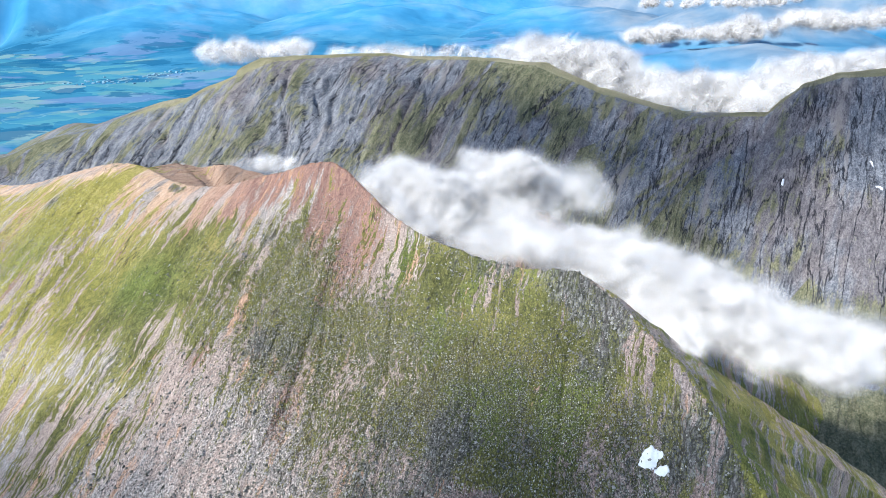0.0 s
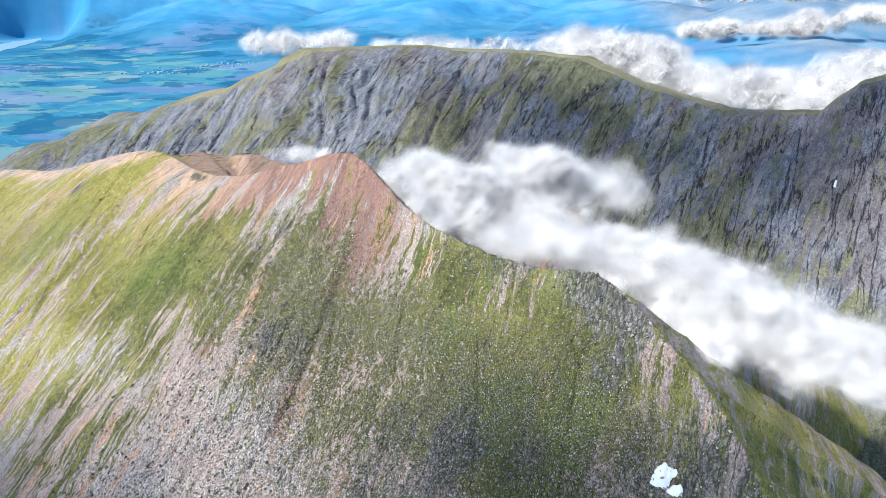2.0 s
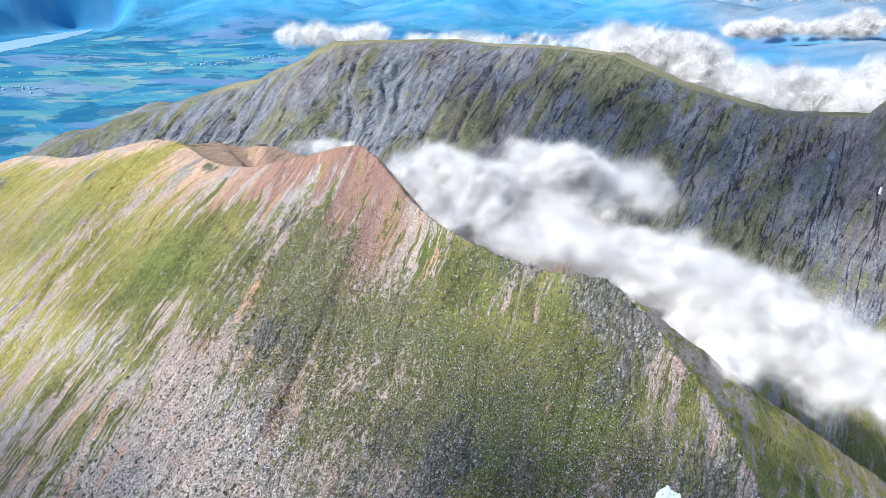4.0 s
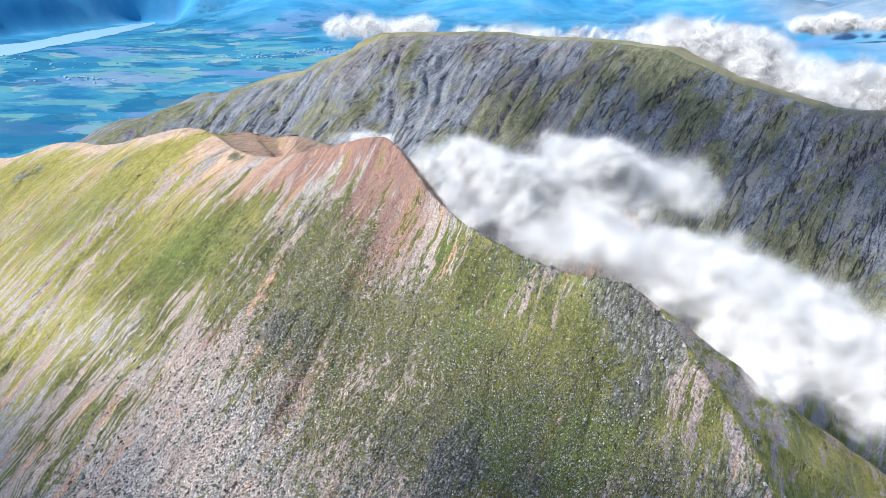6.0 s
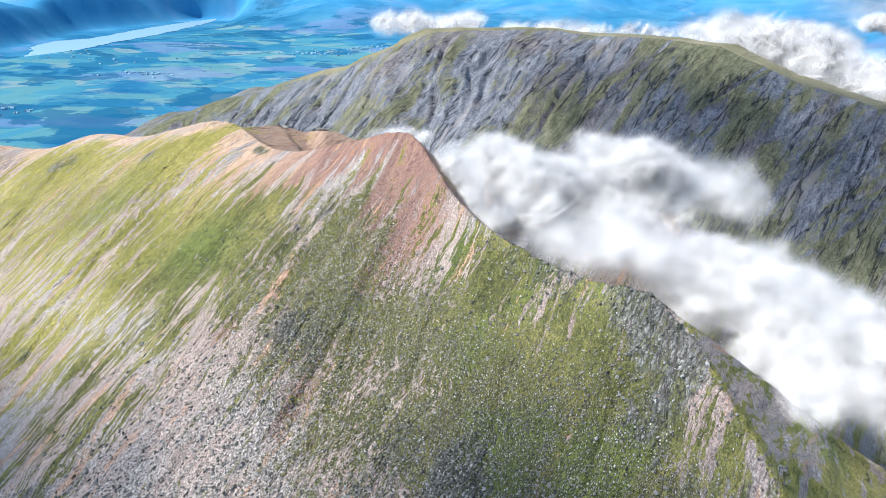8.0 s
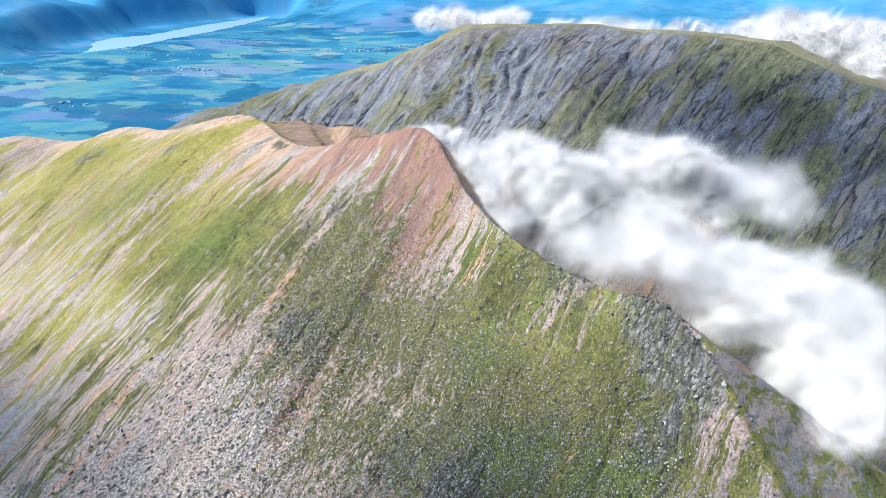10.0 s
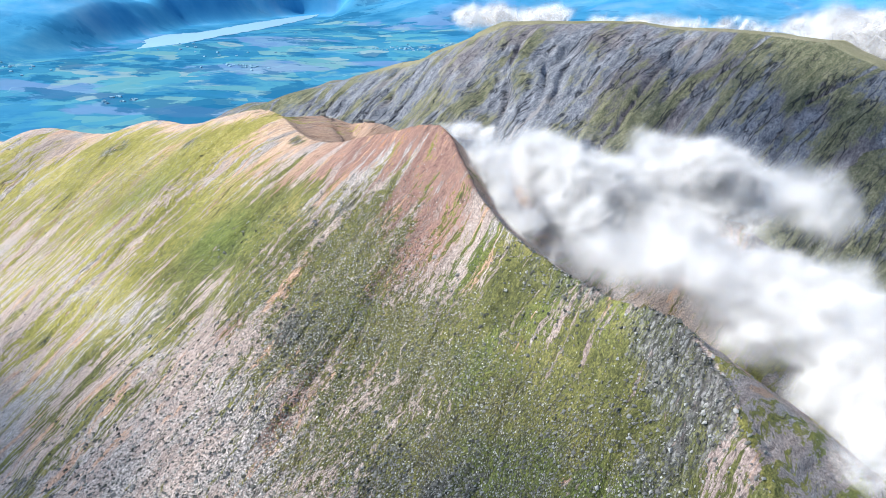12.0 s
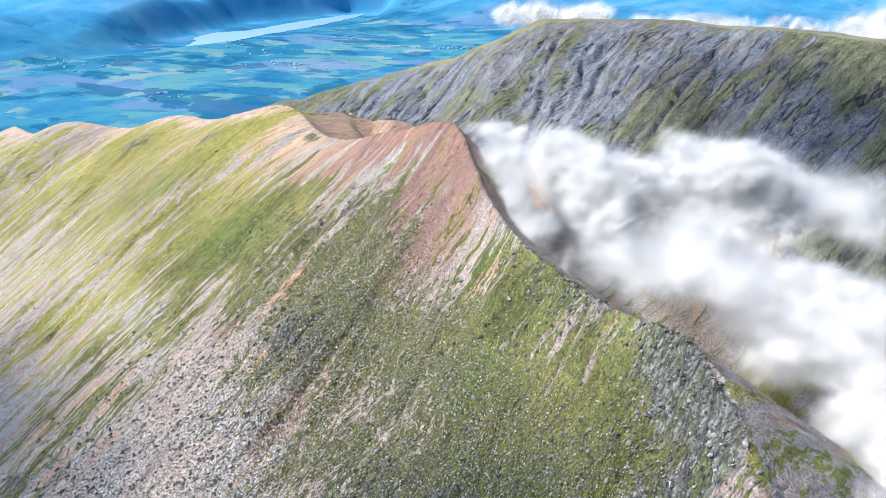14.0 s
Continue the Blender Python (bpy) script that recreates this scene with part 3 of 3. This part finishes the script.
def far_relief(x, y):
    """Height of the far mountain, with the distance from its crest, the face's side and the depth of its gullies."""
    wx, wy = 9 * LAT.fbm(x / 60 + 5, y / 60, 4), 9 * LAT.fbm(x / 60, y / 60 + 11, 4)
    zc, d, side, arc = along(x + wx * ramp01(y, 560, 640), y + wy, FAR_LINE)
    zc = zc + 4.0 * LAT.fbm(arc / 60, arc * 0 + 2.5, 3)
    wob = arc + 0.5 * d + 12 * LAT.fbm(x / 90, y / 90, 3)
    face = side < 0
    gully = 0.45 * LAT.ridged(wob / 52, d / 330, 2) + LAT.ridged(wob / 13 + 9, d / 150, 4)
    deep = ramp01(0.07 - np.abs(LAT.fbm(wob / 38 + 3.3, d / 420, 2)), 0, 0.07)
    body = ramp01(d, 4, 45)
    drop = np.where(face, 0.66 * (np.sqrt(d ** 2 + 14 ** 2) - 14), 0.06 * d + 0.4 * np.maximum(d - 45, 0))
    craggy = 0.5 + 1.1 * ramp01(LAT.fbm(x / 80 + 20, y / 80, 3), -0.1, 0.25)
    z = zc - drop + np.where(face, body * (3.4 * gully - 6 * deep + craggy * 2.2 * LAT.ridged(wob / 5.5, d / 28, 3)), 0) + 3.0 * LAT.fbm(x / 24, y / 24, 5) * np.where(face, body, 0.25)
    z = smooth_max(z, spur(x, y, SHOULDER, 0.5, 0.45, 18), 8)
    floor = 112 + 0.05 * (y - 400) + 7 * LAT.fbm(x / 60, y / 60, 6) - 260 * ramp01(x, -120, -420) - 200 * ramp01(y, 760, 1000) - 160 * ramp01(x, 700, 960)
    return smooth_max(z, floor, 16), zc, d, face, gully, deep


def build_far():
    x, y = np.meshgrid(steps((-960, -560, 8), (-560, 420, 1.6), (420, 1000, 6)), steps((120, 440, 5), (440, 820, 1.7), (820, 1350, 10)), indexing="ij")
    z, zc, d, face, gully, deep = far_relief(x, y)
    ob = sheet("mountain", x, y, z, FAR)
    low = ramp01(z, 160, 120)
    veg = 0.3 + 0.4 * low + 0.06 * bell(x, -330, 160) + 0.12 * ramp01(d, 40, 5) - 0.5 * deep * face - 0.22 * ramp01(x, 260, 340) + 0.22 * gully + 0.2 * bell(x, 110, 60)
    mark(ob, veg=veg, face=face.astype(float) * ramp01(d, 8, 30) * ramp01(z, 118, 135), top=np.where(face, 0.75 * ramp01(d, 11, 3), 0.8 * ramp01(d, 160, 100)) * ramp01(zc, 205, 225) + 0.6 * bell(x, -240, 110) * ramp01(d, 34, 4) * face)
    return tagged(ob, "long mountain with gullied dark slopes and grassy plateau above a green corrie", "mountain")


build_far()


def far_snow(x0, y0, w, h, turn, seed):
    """A narrow tongue of snow left in a gully of the far mountain."""
    u, v = np.meshgrid(np.linspace(-1, 1, 13), np.linspace(-1, 1, 19), indexing="ij")
    x, y = x0 + u * w * math.cos(turn) - v * h * math.sin(turn), y0 + u * w * math.sin(turn) + v * h * math.cos(turn)
    z = far_relief(x, y)[0] + np.clip(1.6 * (1 - np.hypot(u, v)) + 1.2 * LAT.fbm(x / 3 + seed, y / 3, 3) + 0.4, -2.0, 1.2)
    ob = sheet("snow_patch", x - x0, y - y0, z - z.mean(), SNOW)
    ob.location = (x0, y0, z.mean())
    tagged(ob, "thin tongue of old snow in a dark gully", "snow", "snow patches")


far_snow(277, 556, 0.9, 2.6, -0.5, 1.0)
far_snow(331, 516, 0.9, 2.8, 0.6, 2.0)
far_snow(337, 541, 0.7, 2.2, 0.2, 3.0)

# ---- valley ground, one sheet to the horizon ----
HILLS = ((-3050, 2350, 650, 210), (-3300, 3300, 700, 270), (-2950, 1700, 500, 120), (-1550, 4350, 700, 220), (-300, 4300, 900, 210), (-700, 3500, 600, 90),
         (900, 2150, 520, 150), (1400, 3350, 600, 250), (700, 3900, 800, 200), (2400, 2400, 900, 220), (-2000, 4500, 500, 200))


def ground_height(x, y):
    d = np.hypot(x, y)
    rim = ramp01(d, 4200, 4780) * (300 + 130 * LAT.fbm(x / 700, y / 700, 4))
    hills = 0
    for hx, hy, r, h in HILLS:
        hills = np.maximum(hills, h * np.exp(-((x - hx) ** 2 + (y - hy) ** 2) / r ** 2))
    hills = hills * (1 + 0.4 * LAT.fbm(x / 520, y / 520, 4))
    loch = ramp01(np.abs(x + 2240 + 0.12 * (y - 2100)) / 330 + np.abs(y - 3000) / 1350, 1.5, 0.9) * ramp01(d, 4750, 4600)
    return (np.maximum(rim, hills) + 9 * LAT.fbm(x / 240, y / 240, 5) + 4) * (1 - loch) + 0.8 * loch, np.maximum(rim, hills)


def build_ground():
    r = np.concatenate([np.linspace(1, 1200, 40), np.linspace(1220, 4840, 300)])
    th = np.radians(np.concatenate([np.linspace(-62, 50, 900), np.linspace(51, 297, 124), [298.0]]))
    rr, tt = np.meshgrid(r, th, indexing="ij")
    x, y = rr * np.sin(tt), rr * np.cos(tt)
    z, hill = ground_height(x, y)
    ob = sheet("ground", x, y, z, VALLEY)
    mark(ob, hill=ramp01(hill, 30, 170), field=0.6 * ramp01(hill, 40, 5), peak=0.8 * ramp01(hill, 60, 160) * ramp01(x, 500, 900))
    return tagged(ob, "broad glen of moor, woods, fields and hills with blue haze in their colour", "ground", kind="structure")


build_ground()


def build_loch():
    shore = ((-2078, 2041), (-2006, 2117), (-2085, 2290), (-2157, 2575), (-2196, 2943), (-2277, 3338), (-2400, 3740), (-2470, 3870),
             (-2500, 3640), (-2449, 3171), (-2363, 2730), (-2427, 2577), (-2360, 2391), (-2234, 2259))
    bm = bmesh.new()
    vs = [bm.verts.new((x, y, 2.0)) for x, y in shore]
    bm.faces.new(vs)
    for k in range(3):
        bmesh.ops.subdivide_edges(bm, edges=[e for e in bm.edges if e.is_boundary], cuts=1, smooth=0.6)
    rng = random.Random(4)
    for v in bm.verts:
        v.co.x += rng.uniform(-9, 9)
        v.co.y += rng.uniform(-9, 9)
        v.co.z = 2.0
    bmesh.ops.triangulate(bm, faces=bm.faces[:])
    me = bpy.data.meshes.new("water")
    bm.to_mesh(me)
    bm.free()
    me.materials.append(WATER)
    tagged(new("water", me), "long pale loch lying in the glen", "lake", kind="structure")


build_loch()


def build_village():
    """Scattered gabled houses along the glen."""
    rng = np.random.default_rng(8)
    verts, faces = [], []
    places = ((-1174, 2510, 70, 34), (-1010, 2660, 60, 26), (-1450, 1880, 45, 20), (-1350, 1320, 60, 12), (-2088, 1583, 90, 16), (-1800, 2150, 120, 14))
    for px, py, spread, n in places:
        for _ in range(n):
            x, y, t = px + rng.normal(0, spread), py + rng.normal(0, spread * 0.6), rng.uniform(0, 3.14)
            z = ground_height(np.array([x]), np.array([y]))[0][0] - 0.5
            w, l, h, k = rng.uniform(2.2, 3.8), rng.uniform(3, 5.5), rng.uniform(2.2, 3.2), len(verts)
            for ux, uy, uz in ((-w, -l, 0), (w, -l, 0), (w, l, 0), (-w, l, 0), (-w, -l, h), (w, -l, h), (w, l, h), (-w, l, h), (0, -l, h * 1.7), (0, l, h * 1.7)):
                verts.append((x + ux * math.cos(t) - uy * math.sin(t), y + ux * math.sin(t) + uy * math.cos(t), z + uz))
            faces += [[k + i for i in f] for f in ((0, 1, 5, 4), (1, 2, 6, 5), (2, 3, 7, 6), (3, 0, 4, 7), (4, 5, 8), (6, 7, 9), (5, 6, 9, 8), (7, 4, 8, 9))]
    me = bpy.data.meshes.new("village_houses")
    me.from_pydata(verts, [], faces)
    me.materials.append(HOUSE)
    tagged(new("village_houses", me), "tiny pale houses scattered along the distant glen", "houses", kind="stuff")


build_village()


# ---- clouds ----
class Lattice3:
    """Smooth value noise in space on a wrapped random lattice."""

    def __init__(self, seed):
        self.g = np.random.default_rng(seed).random((64, 64, 64)) - 0.5

    def at(self, p):
        i = np.floor(p).astype(int)
        f = p - i
        f = f * f * (3 - 2 * f)
        out = 0
        for dx, dy, dz in itertools.product((0, 1), repeat=3):
            w = np.where(dx, f[:, 0], 1 - f[:, 0]) * np.where(dy, f[:, 1], 1 - f[:, 1]) * np.where(dz, f[:, 2], 1 - f[:, 2])
            out = out + w * self.g[(i[:, 0] + dx) % 64, (i[:, 1] + dy) % 64, (i[:, 2] + dz) % 64]
        return out

    def fbm(self, p, octaves=4, gain=0.55):
        return sum(gain ** k * self.at(p * 2 ** k + 13.7 * k) for k in range(octaves))


AIR = Lattice3(21)


def cloud(lobes, puffs, size, material, label, seed, lump=0.6, alpha=0.27, edge=(0.1, 0.6)):
    """lobes: (x, y, z, rx, ry, rz). Soft scraps of vapour that fill a lumpy field round the lobes, thinning out to its edge."""
    rng = np.random.default_rng(seed)
    lob = np.array(lobes, float)
    origin = lob[:, :3].mean(0)
    grain = 1.1 * np.median(lob[:, 5])

    def heap(p):
        return sum(np.exp(-1.5 * (((p - o[:3]) / o[3:]) ** 2).sum(1)) for o in lob)

    def density(p):
        return ramp01(heap(p) + lump * AIR.fbm(p / grain), *edge)

    w = lob[:, 3] * lob[:, 4] * lob[:, 5]
    pos = np.zeros((0, 3))
    while len(pos) < puffs:
        pick = rng.choice(len(lob), puffs, p=w / w.sum())
        p = lob[pick, :3] + rng.normal(0, 0.62, (puffs, 3)) * lob[pick, 3:]
        pos = np.concatenate([pos, p[rng.random(puffs) < 0.04 + density(p)]])
    pos = pos[:puffs]
    e = 0.35 * grain
    slope = np.stack([np.minimum(heap(pos - s), 1.5) - np.minimum(heap(pos + s), 1.5) + 0.5 * lump * (AIR.fbm((pos - s) / grain, 2) - AIR.fbm((pos + s) / grain, 2)) for s in e * np.eye(3)], 1)
    # normals lean mostly up and sunward, so the vapour shades evenly bright
    nor = 0.28 * slope / (np.linalg.norm(slope, axis=1)[:, None] + 0.15) + 0.45 * np.array((0, 0, 1.0)) + 0.6 * np.array(SUNDIR)
    nor /= np.linalg.norm(nor, axis=1)[:, None]
    u = rng.normal(size=(puffs, 3))
    u /= np.linalg.norm(u, axis=1)[:, None]
    v = np.cross(u, rng.normal(size=(puffs, 3)))
    v /= np.linalg.norm(v, axis=1)[:, None]
    s = size * rng.uniform(0.55, 1.35, puffs)
    n, rings = 9, ((0.34, 0.8), (0.68, 0.33), (1.0, 0.0))
    spots = [pos] + [pos + s[:, None] * f * (u * math.cos(2 * math.pi * k / n) + v * math.sin(2 * math.pi * k / n)) for f, _ in rings for k in range(n)]
    fan = [(0, 1 + k, 1 + (k + 1) % n) for k in range(n)]
    for r in (1, 1 + n):
        fan += [q for k in range(n) for q in ((r + k, r + n + k, r + n + (k + 1) % n), (r + k, r + n + (k + 1) % n, r + (k + 1) % n))]
    m = 3 * n + 1
    verts = np.stack(spots, 1).reshape(-1, 3)
    tri = (np.arange(puffs)[:, None, None] * m + np.array(fan)[None]).reshape(-1, 3)
    dense = alpha * np.tile(np.array([1.0] + [g for _, g in rings for _ in range(n)]), puffs) * density(verts)
    me = bpy.data.meshes.new("cloud")
    me.from_pydata((verts - origin).tolist(), [], tri.tolist())
    me.attributes.new("dense", "FLOAT", "POINT").data.foreach_set("value", dense.astype(np.float32))
    me.attributes.new("cn", "FLOAT_VECTOR", "POINT").data.foreach_set("vector", np.repeat(nor, m, 0).astype(np.float32).ravel())
    me.materials.append(material)
    me.polygons.foreach_set("use_smooth", np.ones(len(tri), bool))
    ob = new("cloud", me)
    ob.location = origin
    return tagged(ob, label, "cloud", "clouds", "stuff")


def billow(seed, *stretches):
    """Lobes of uneven size heaped along stretches of (x, y, z, x, y, z, radius, count)."""
    rng = np.random.default_rng(seed)
    out = []
    for x0, y0, z0, x1, y1, z1, r, n in stretches:
        for k in range(n):
            t = (k + rng.uniform(0.2, 0.8)) / n
            s = r * rng.uniform(0.65, 1.25)
            out.append((x0 + t * (x1 - x0) + rng.normal(0, 0.2 * r), y0 + t * (y1 - y0) + rng.normal(0, 0.5 * r), z0 + t * (z1 - z0) + rng.normal(0, 0.16 * r), s * 1.35, s * 1.3, s * 0.85))
    return out


cloud([(-30, 308, 258, 10, 11, 10), (-22, 295, 252, 11, 10, 8), (-10, 284, 245, 12, 10, 7), (-18, 342, 248, 19, 18, 16), (-4, 345, 238, 24, 20, 14), (10, 362, 236, 25, 20, 13), (34, 376, 245, 24, 20, 17), (50, 384, 238, 18, 18, 14),
       (28, 362, 226, 34, 20, 12), (24, 340, 226, 22, 16, 9), (0, 318, 238, 18, 14, 10)],
      4600, 8.5, CLOUD, "bright white cumulus cloud hugging the back of the ridge", 1)
cloud([(58, 332, 218, 16, 16, 9), (78, 325, 220, 22, 20, 12), (98, 306, 216, 27, 22, 15), (118, 285, 210, 30, 22, 15), (142, 266, 204, 28, 22, 13), (162, 252, 198, 20, 18, 9), (105, 285, 204, 26, 18, 10)], 4200, 8.5, CLOUD,
      "ragged white cloud drifting along the flank of the ridge", 2)
cloud(billow(3, (-330, 985, 250, -180, 1000, 256, 15, 12), (-150, 1010, 246, 120, 1000, 248, 12, 20), (110, 960, 244, 220, 930, 246, 27, 8), (210, 915, 220, 430, 850, 206, 30, 11),
             (400, 880, 226, 700, 900, 256, 28, 12)), 4200, 18, BANK, "long white cloud bank behind the far mountain", 3, alpha=0.35, lump=0.5)
cloud(billow(4, (560, 2310, 178, 1000, 2200, 200, 24, 16), (900, 2200, 225, 1800, 1900, 262, 36, 20)), 2600, 34, BANK,
      "white cloud layer over the distant hills", 4, alpha=0.4, lump=0.5)
cloud(billow(5, (760, 2900, 250, 1300, 2700, 275, 22, 12)), 700, 24, BANK, "row of small white clouds over the distant hills", 5, alpha=0.4)
cloud([(88, 225, 222, 10, 10, 6), (62, 214, 232, 7, 7, 5)], 90, 5, WISP, "thin wisp of mist over the crag", 6)
cloud([(-140, 560, 205, 30, 18, 7)], 130, 9, WISP, "thin wisp of mist before the far slope", 7)
cloud([(185, 285, 188, 40, 26, 20), (75, 425, 222, 34, 24, 18), (40, 318, 228, 36, 26, 14), (20, 290, 236, 26, 16, 9), (72, 300, 214, 26, 20, 13)], 680, 13, WISP, "thin veil of mist trailing from the cloud", 9)


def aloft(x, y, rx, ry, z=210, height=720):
    """Unseen cloud lobe, added on the sun's line to shade the place below."""
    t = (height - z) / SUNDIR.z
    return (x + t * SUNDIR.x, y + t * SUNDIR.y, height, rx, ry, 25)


# unseen clouds added to shade the near face and the far mountain
cloud([aloft(-310, 130, 175, 115), aloft(-175, 115, 110, 95), aloft(32, 140, 95, 125)], 800, 50, HIGH, "broad unseen cloud above the ridge, added to shade it", 12, lump=0.3, alpha=0.145)
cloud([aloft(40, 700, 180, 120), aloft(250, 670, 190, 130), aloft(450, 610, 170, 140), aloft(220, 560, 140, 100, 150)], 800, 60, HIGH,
      "broad unseen cloud above the far mountain, added to shade it", 13, lump=0.3, alpha=0.14)
